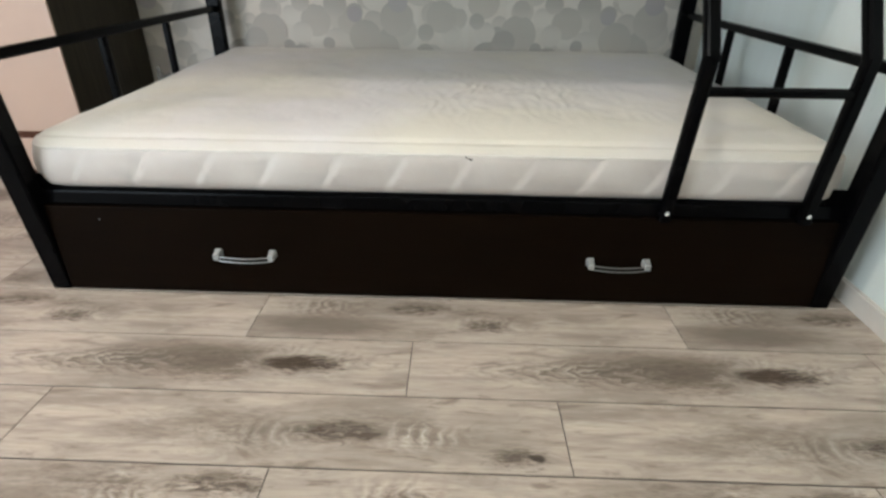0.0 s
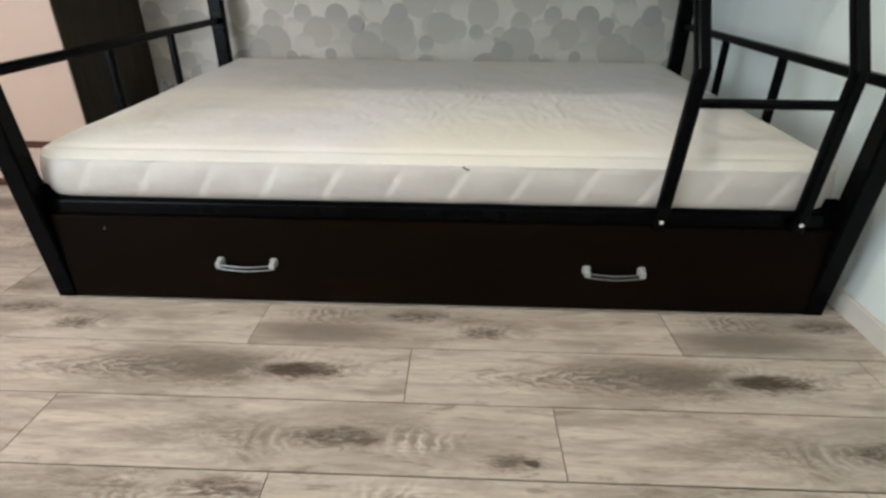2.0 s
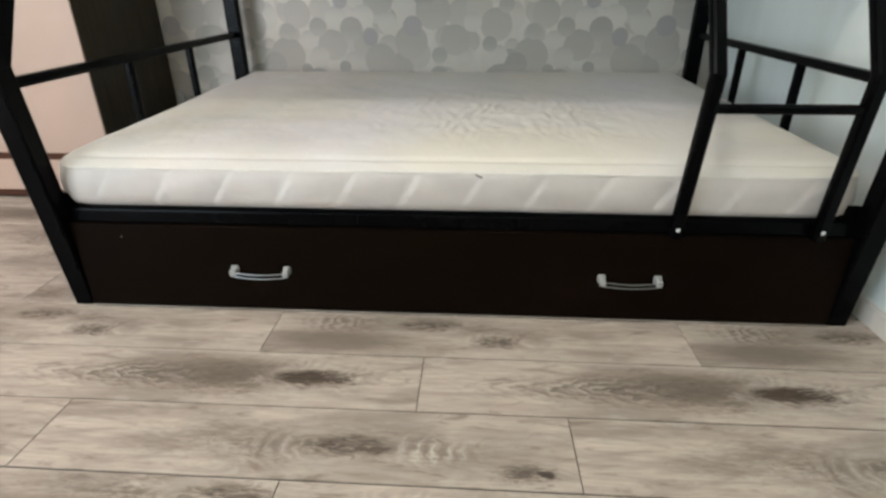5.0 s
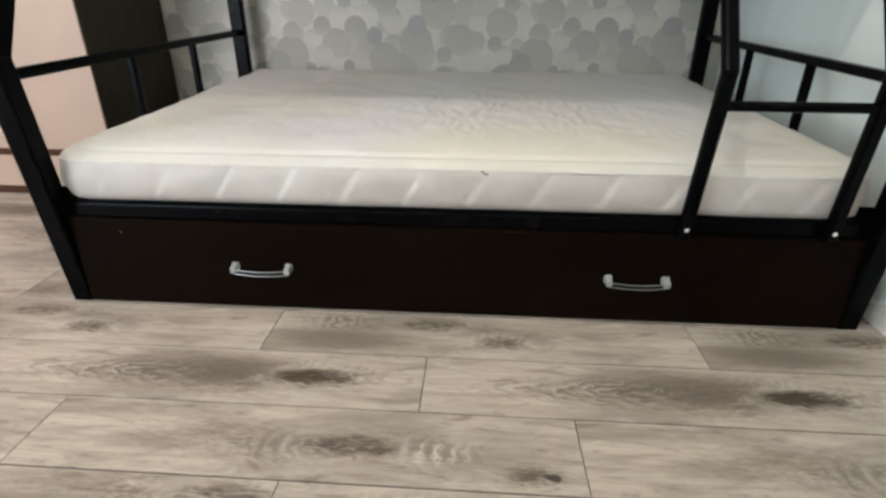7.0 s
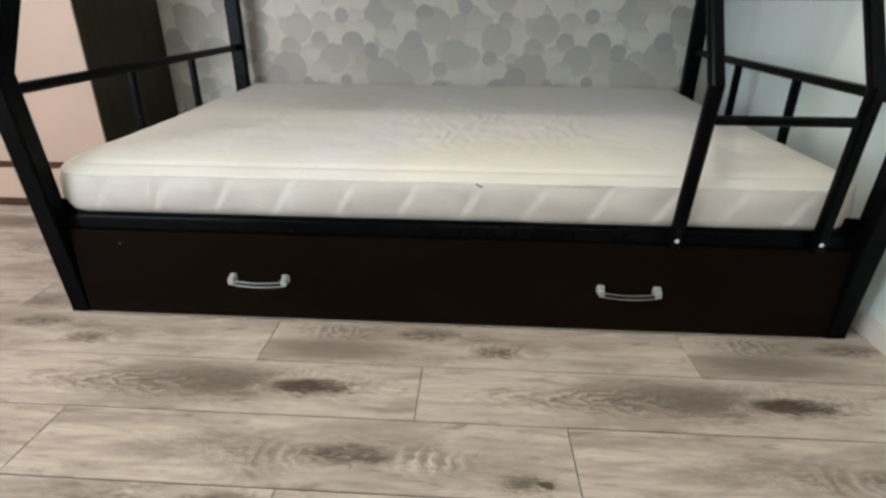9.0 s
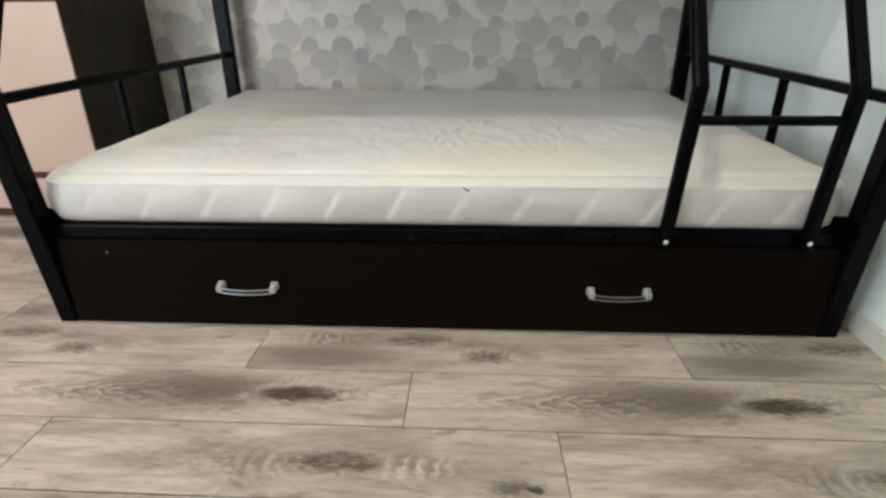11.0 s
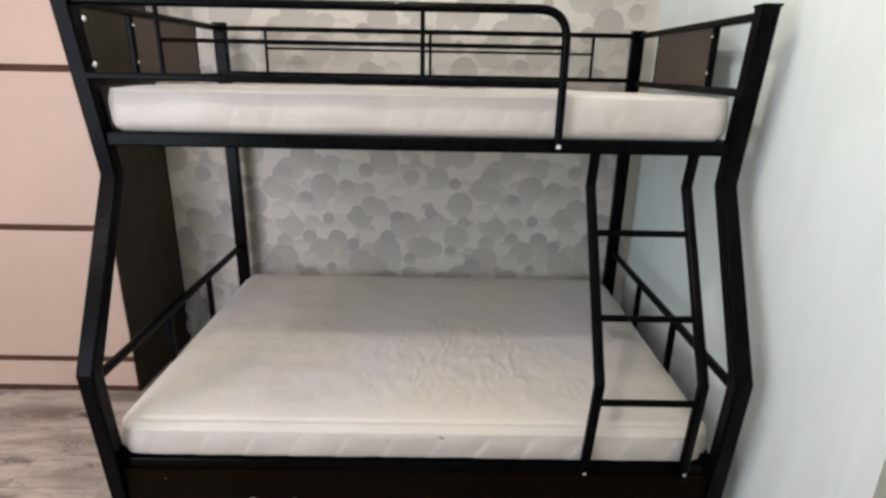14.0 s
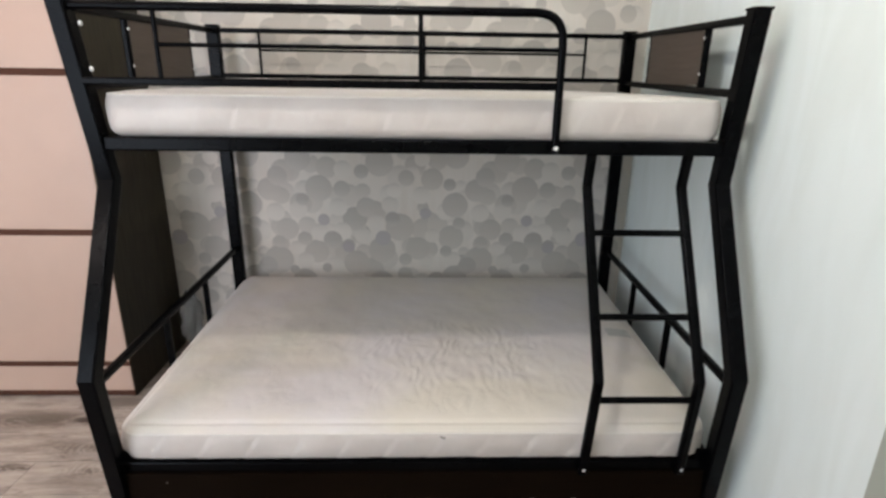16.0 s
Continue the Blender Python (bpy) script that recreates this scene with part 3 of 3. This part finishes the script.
# ---------------------------------------------------------------- mattresses
def mattress(name, label, x0, x1, y0, y1, z0, ze, dome, quilt, seed, r, rise, depth):
    """A quilted mattress: bottom z0, top edge ze, crown higher by dome; quilt is the pitch of the diagonal pleats of its border."""
    ob = thing(name, label, "mattress")
    nx, ny = 350, 134
    bm = bmesh.new()
    cx, cy, hx, hy = (x0 + x1) / 2, (y0 + y1) / 2, (x1 - x0) / 2, (y1 - y0) / 2

    def corner(x, y):
        dx, dy = (abs(x) - (hx - r)) / r, (abs(y) - (hy - r)) / r
        if dx > 0 and dy > 0:
            x, y = math.copysign(hx - r + r * dx * math.sqrt(1 - dy * dy / 2), x), math.copysign(hy - r + r * dy * math.sqrt(1 - dx * dx / 2), y)
        return x, y

    def line(h, n):
        inner = np.linspace(-(h - r), h - r, n - 32)
        edge = np.linspace(0, r, 17)[1:]
        return np.r_[-(h - r) - edge[::-1], inner, h - r + edge]

    xs, ys = line(hx, nx), line(hy, ny)
    grid = {}
    for i, x in enumerate(xs):
        for j, y in enumerate(ys):
            px, py = corner(x, y)
            d = min(hx - abs(x), hy - abs(y))
            z = ze + dome * (1 - math.exp(-d / 0.05)) + rise * (py / hy + 1) / 2
            # the seam sewn a little inside the edge
            z -= 0.0045 * math.exp(-((d - 0.030) / 0.006) ** 2)
            p = Vector((px * 3.0, py * 3.0, seed))
            soft = min(1, d / 0.1)
            z += soft * (0.006 * noise.noise(p) + 0.004 * noise.noise(p * 3.1))
            # crumples of the loose cover round the middle front
            c = math.exp(-((px - 0.18) / 0.38) ** 2 - ((py + 0.27) / 0.26) ** 2)
            z += soft * c * 0.009 * abs(noise.noise(Vector((px * 30 + 2.2 * noise.noise(p * 2), py * 13, seed + 5))))
            grid[i, j] = bm.verts.new((cx + px, cy + py, z))
    nxs, nys = len(xs), len(ys)
    for i in range(nxs - 1):
        for j in range(nys - 1):
            bm.faces.new((grid[i, j], grid[i + 1, j], grid[i + 1, j + 1], grid[i, j + 1]))
    ring = [(i, 0) for i in range(nxs)] + [(nxs - 1, j) for j in range(1, nys)] + [(i, nys - 1) for i in range(nxs - 2, -1, -1)] + [(0, j) for j in range(nys - 2, 0, -1)]
    loop = [grid[k].co.copy() for k in ring]
    k = len(loop)
    normals, run, length = [], [], 0.0
    for n in range(k):
        t = loop[(n + 1) % k] - loop[n - 1]
        normals.append(Vector((t.y, -t.x, 0)).normalized())
        run.append(length)
        length += (loop[(n + 1) % k] - loop[n]).length
    me = part("cover", bm, FABRIC, ob, smooth=False)
    me.data.shade_smooth()
    bm = bmesh.new()
    last = [bm.verts.new(co) for co in loop]
    pleats = max(1, round(length / quilt))
    for s in np.linspace(0, 1, 13)[1:]:
        now = []
        for n in range(k):
            bulge = 0.012 * math.sin(math.pi * s) ** 0.7
            ph = ((run[n] - 0.225 + r) / length * pleats + 0.46 * s) % 1.0
            saw = (1 - math.exp(-(1 - ph) / 0.42)) * min(1.0, ph / 0.05)
            bulge += depth * (saw - 0.75) * math.sin(math.pi * s) ** 0.6
            ph2 = (run[n] / length * pleats - 0.46 * s + 0.42) % 1.0
            bulge -= 0.28 * depth * math.exp(-min(ph2, 1 - ph2) / 0.05) * math.sin(math.pi * s)
            bulge += 0.004 * noise.noise(Vector((run[n] * 5, s * 2, seed)))
            tuck = 0.02 * max(0, (s - 0.8) / 0.2) ** 2
            co = loop[n] + normals[n] * (bulge - tuck)
            now.append(bm.verts.new((co.x, co.y, loop[n].z + (z0 - loop[n].z) * s)))
        for n in range(k):
            bm.faces.new((last[n], last[(n + 1) % k], now[(n + 1) % k], now[n]))
        last = now
    bm.faces.new(last[::-1])
    part("border", bm, SHADED_SATIN, ob, "pale satin border, darkened for shade, with slanting stitched pleats").data.shade_smooth()
    # piping sunk into the seam of the top edge
    pb = bmesh.new()
    rings = []
    for n in range(0, k):
        c = loop[n] - normals[n] * 0.002 + Vector((0, 0, 0.0012 * noise.noise(Vector((run[n] * 4, 0, seed))) - 0.0035))
        rings.append([pb.verts.new(c + normals[n] * (0.0055 * math.cos(a)) + Vector((0, 0, 0.0055 * math.sin(a)))) for a in (math.pi * 2 * q / 6 for q in range(6))])
    for n in range(k):
        for q in range(6):
            pb.faces.new((rings[n][q], rings[n][(q + 1) % 6], rings[(n + 1) % k][(q + 1) % 6], rings[(n + 1) % k][q]))
    part("piping", pb, PIPING, ob).data.shade_smooth()
    return ob


bunk_mattress = mattress("lower_mattress", "bare off-white quilted mattress on the lower berth", 0.046, 2.024, 0.012, 1.332, 0.286, 0.394, 0.044, 0.1545, 1.0, 0.075, 0.043, 0.0062)
cover = next(o for o in bunk_mattress.children if o.name.startswith("cover"))
tree = BVHTree.FromPolygons([v.co.copy() for v in cover.data.vertices], [tuple(p.vertices) for p in cover.data.polygons])
patch = bmesh.new()
cells = [[patch.verts.new((x, y, tree.ray_cast(Vector((x, y, 1.0)), Vector((0, 0, -1)))[0].z + 0.0012)) for y in np.linspace(0.595, 0.668, 8)] for x in np.linspace(1.862, 1.968, 12)]
for r0, r1 in zip(cells, cells[1:]):
    for n in range(7):
        patch.faces.new((r0[n], r1[n], r1[n + 1], r0[n + 1]))
part("label", patch, LABEL, bunk_mattress, "faded grey sewn-in label")
fleck = bmesh.new()
sweep([(1.116, -0.004, 0.394), (1.121, -0.010, 0.392), (1.127, -0.009, 0.3885), (1.131, -0.004, 0.387)], 0.004, 0.004, (0, 0, 1), sides=6, bm=fleck)
part("thread", fleck, LABEL_DARK, bunk_mattress, "loose dark thread end")
mattress("upper_mattress", "bare white quilted mattress on the upper berth", 0.072, 2.002, 0.222, 1.25, 1.330, 1.460, 0.012, 0.12, 9.0, 0.05, 0.0, 0.003)

# ---------------------------------------------------------------- wardrobe
WX, WY, WTOP = -0.372, 0.832, 2.36
ward = thing("wardrobe", "wardrobe with cream fronts, brown strips and dark sides", "wardrobe")
part("side_panel", box(WX - 0.018, WX, WY + 0.004, BACK - 0.02, 0.0, WTOP, 0.001), WENGE_SIDE, ward, "dark wenge side panel")
part("side_panel", box(-2.40, -2.382, WY + 0.004, BACK - 0.02, 0.0, WTOP, 0.001), WENGE_SIDE, ward, "dark wenge side panel")
part("top_panel", box(-2.382, WX - 0.018, WY + 0.004, BACK - 0.02, WTOP - 0.02, WTOP - 0.001), WENGE_SIDE, ward)
part("back_panel", box(-2.382, WX - 0.018, BACK - 0.028, BACK - 0.021, 0.02, WTOP - 0.02), WENGE_SIDE, ward)
part("plinth", box(-2.382, WX - 0.018, WY + 0.010, WY + 0.03, 0.0, 0.03), WENGE_SIDE, ward)
LEVELS = (0.022, 0.182, 0.842, 1.522, 2.20)
for x0, x1 in ((-1.388, WX - 0.002), (-2.398, -1.392)):
    door = part("door", box(x0, x1, WY + 0.006, WY + 0.024, 0.012, WTOP - 0.004), STRIP, ward, "sliding door of cream boards and brown strips")
    for a, b in zip(LEVELS, (*LEVELS[1:], WTOP)):
        part("front_board", box(x0, x1, WY - 0.004, WY + 0.005, a + 0.0145, b - 0.0145, 0.0015), CREAM, door, "cream board")
    for z in LEVELS:
        part("strip", box(x0, x1, WY - 0.001, WY + 0.0055, z - 0.014, z + 0.014), STRIP, door, "dark brown strip")

# crumpled clear wrapping by the wall
wrap = bmesh.new()
bmesh.ops.create_icosphere(wrap, subdivisions=4, radius=1.0)
for v in wrap.verts:
    n = v.co.normalized()
    q = 1 + 0.45 * noise.noise(n * 2.3) + 0.25 * noise.noise(n * 6.0)
    v.co = Vector((-0.285 + 0.05 * n.x * q, 1.33 + 0.06 * n.y * q, 0.20 + 0.155 * n.z * q))
low = min(v.co.z for v in wrap.verts)
for v in wrap.verts:
    v.co.z -= low
tagged(part("plastic_bag", wrap, PLASTIC, None, "", False), "crumpled clear plastic bag on the floor by the wall", "plastic bag")

# ceiling lamps, assumed and out of view
def unseen_ceiling_lamp(x, y):
    ob = thing("unseen_ceiling_lamp", "round white ceiling lamp out of view, assumed, switched on", "ceiling lamp", group="lamps on the ceiling")
    bm = bmesh.new()
    bmesh.ops.create_cone(bm, cap_ends=True, segments=40, radius1=0.10, radius2=0.11, depth=0.04, matrix=pose(x, y, HIGH - 0.0205))
    part("base", bm, WHITE, ob, smooth=True)
    bm = bmesh.new()
    bmesh.ops.create_uvsphere(bm, u_segments=32, v_segments=12, radius=1.0, matrix=pose(x, y, HIGH - 0.042) @ Matrix.Diagonal((0.09, 0.09, 0.045, 1)))
    part("diffuser", bm, GLOW, ob, smooth=True)


for place, power, tint in LAMPS:
    unseen_ceiling_lamp(place[0], place[1])

# ---------------------------------------------------------------- wallpaper print
TILE, RISE = 1.142, 0.705
# x, height and radius of the printed circles of one repeat, pale ones first
PALE = [(0.567, 0.829, 0.051), (0.583, 0.689, 0.053), (0.484, 0.693, 0.057), (0.70, 0.663, 0.047), (0.775, 0.741, 0.047), (0.88, 0.926, 0.042), (1.091, 0.667, 0.042), (1.464, 0.591, 0.041), (1.511, 0.517, 0.047), (1.487, 0.813, 0.050), (1.602, 0.683, 0.051), (0.60, 1.04, 0.05), (1.03, 0.90, 0.05), (1.36, 0.80, 0.052)]
MID = [(0.463, 0.935, 0.072), (0.66, 0.502, 0.072), (0.657, 0.764, 0.067), (0.806, 0.582, 0.074), (0.909, 0.715, 0.078), (1.009, 0.59, 0.066), (1.218, 0.844, 0.070), (1.198, 0.656, 0.070), (0.723, 0.83, 0.055), (1.089, 0.99, 0.060), (1.334, 0.929, 0.062), (1.359, 0.52, 0.080), (1.577, 0.569, 0.067), (1.421, 0.703, 0.061), (0.80, 1.08, 0.075), (1.22, 1.12, 0.070), (1.50, 1.10, 0.068)]
DARK = [(0.59, 0.933, 0.046), (0.528, 0.638, 0.053), (0.616, 0.608, 0.037), (0.868, 0.764, 0.042), (0.938, 0.524, 0.037), (0.947, 0.995, 0.045), (1.241, 0.74, 0.035), (1.17, 0.574, 0.034), (1.295, 0.487, 0.052), (0.488, 0.471, 0.028), (1.186, 0.96, 0.035), (1.512, 0.872, 0.035), (1.513, 0.647, 0.041), (1.371, 0.628, 0.036), (1.383, 1.003, 0.054), (1.444, 0.46, 0.027), (0.70, 1.03, 0.04)]
LILAC = [(0.483, 0.757, 0.033), (1.053, 0.797, 0.033), (0.813, 0.651, 0.044), (0.615, 0.599, 0.034)]
rng = random.Random(4)
under = [(0.5 + rng.random() * TILE, 0.46 + rng.random() * RISE, 0.032 + 0.034 * rng.random(), 0.45 + 0.4 * rng.random(), 0.55, 0.0) for _ in range(74)]
circles = under + [(x, z, r * 1.03, 0.30 + 0.18 * rng.random(), 0.55, 0.0) for x, z, r in MID] + [(x, z, r, 0.74 + 0.12 * rng.random(), 0.1, 0.0) for x, z, r in PALE] + [(x, z, r, 0.12 + 0.2 * rng.random(), 0.6, 0.0) for x, z, r in DARK] + [(x, z, r, 0.2, 0.3, 0.6) for x, z, r in LILAC]
co, faces, tone, rim, fade, hue = [], [], [], [], [], []
level = 0
for x, z, r, g, soft, lilac in circles:
    level += 1
    y = BACK - 0.0008 - 0.00003 * level
    for i in range(-3, 3):
        for j in range(0, 5):
            px, pz = x + i * TILE, z + (j - 1) * RISE
            if not (-0.9 < px < 2.3 and 0.0 < pz < 2.5) or px + r > right_at(BACK) - 0.001 or pz + r > HIGH:
                continue
            base, k = len(co), 28
            co.append((px, y, pz))
            tone += [g] * (k + 1)
            fade += [soft] * (k + 1)
            hue += [lilac] * (k + 1)
            rim.append(0.5)
            for q in range(k):
                a = 2 * math.pi * q / k
                co.append((px + r * math.cos(a), y, pz + r * math.sin(a)))
                rim.append(0.5 + 0.5 * math.sin(a))
            faces += [(base, base + 1 + (q + 1) % k, base + 1 + q) for q in range(k)]
me = bpy.data.meshes.new("printed_circles")
me.from_pydata(co, [], faces)
for label, values in (("tone", tone), ("rim", rim), ("fade", fade), ("hue", hue)):
    me.attributes.new(label, "FLOAT", "POINT").data.foreach_set("value", values)
me.materials.append(DISC)
prints = new("printed_circles", me)
prints.parent = wall_back
tagged(prints, "grey overlapping circles of the wallpaper", kind="stuff")

# ---------------------------------------------------------------- floor planks
PW, PL = 0.1835, 1.045
planks = {}
# what is printed on each kind of board, from its middle: main knot k, lesser knots b, shades c, curls s, a small round eye e
BOARDS = (
    dict(kx=-0.115, ky=0.044, amount=0.55, arrow=0.0, bx1=0.05, by1=-0.025, ba1=0.75, bx2=0.02, by2=0.03, ba2=0.5, cx1=-0.33, cy1=-0.035, ca1=0.9, cx2=-0.10, cy2=0.05, ca2=0.5, sx1=-0.36, sy1=0.045, sa1=0.8, sx2=0.06, sy2=-0.02, sa2=0.5),
    dict(kx=0.277, ky=-0.004, amount=1.0, arrow=1.0, bx1=0.38, by1=0.006, ba1=0.4, cx1=0.02, cy1=0.03, ca1=0.9, cx2=-0.12, cy2=-0.02, ca2=0.45, sx1=0.36, sy1=0.01, sa1=0.55, sx2=0.25, sy2=0.038, sa2=0.35),
    dict(kx=0.075, ky=-0.006, amount=0.55, arrow=0.0, bx1=0.13, by1=-0.008, ba1=0.7, bx2=0.425, by2=-0.055, ba2=0.65, cx1=0.12, cy1=0.01, ca1=0.6, cx2=0.42, cy2=-0.05, ca2=0.35, sx1=-0.03, sy1=-0.015, sa1=0.75, sx2=0.25, sy2=-0.012, sa2=0.6, ex=0.462, ey=-0.055, ea=1.0),
    dict(kx=0.44, ky=0.06, amount=0.5, arrow=0.0, bx1=-0.28, by1=0.03, ba1=0.45, bx2=0.49, by2=0.055, ba2=0.5, cx1=0.05, cy1=0.0, ca1=0.6, cx2=-0.33, cy2=-0.02, ca2=0.5, sx1=0.30, sy1=0.03, sa1=0.7, sx2=-0.29, sy2=0.04, sa2=0.6),
    dict(kx=-0.30, ky=-0.03, amount=0.7, arrow=0.4, bx1=0.20, by1=0.04, ba1=0.5, cx1=-0.1, cy1=0.02, ca1=0.6, sx1=0.22, sy1=0.0, sa1=0.7),
)


def plank(x0, x1, y0, y1, full, kind):
    """One board; full is the middle of the uncut board, from which its print is laid out."""
    key = (round(x0 - full, 3), round(x1 - full, 3), round(y1 - y0, 3), kind)
    if key not in planks:
        hy = (key[2] - 0.0036) / 2
        bm = box(key[0] + 0.0006, key[1] - 0.0006, -hy, hy, -0.0095, 0.0)
        bmesh.ops.bevel(bm, geom=[e for e in bm.edges if all(v.co.z > -0.001 for v in e.verts)], offset=0.0006, segments=1, affect="EDGES")
        me = finish("plank", bm, LAMINATE)
        values = {"print": kind * 7.3, **BOARDS[kind]}
        for name in PRINT:
            me.attributes.new(name, "FLOAT", "POINT").data.foreach_set("value", [values.get(name, 0.0)] * len(me.vertices))
        planks[key] = me
    ob = new("plank", planks[key])
    ob.location = (full, (y0 + y1) / 2, 0)
    ob.parent = floor


STARTS = {0: 0.603, 1: 1.003, 2: 0.268, 3: 0.780}
row = -14
while True:
    y1 = -row * PW - 0.004
    y0 = y1 - PW
    row += 1
    if y0 < FRONT:
        break
    if y0 > BACK - 0.02:
        continue
    k = row - 1
    s = STARTS.get(k, (k * 0.37 + 0.21) % PL)
    x = s - PL * 4
    while x < 2.16:
        a, b = max(x, LEFT), min(x + PL, right_at((y0 + y1) / 2) - 0.002)
        if b - a > 0.03:
            plank(a, b, max(y0, FRONT), min(y1, BACK), x + PL / 2, k % 5)
        x += PL
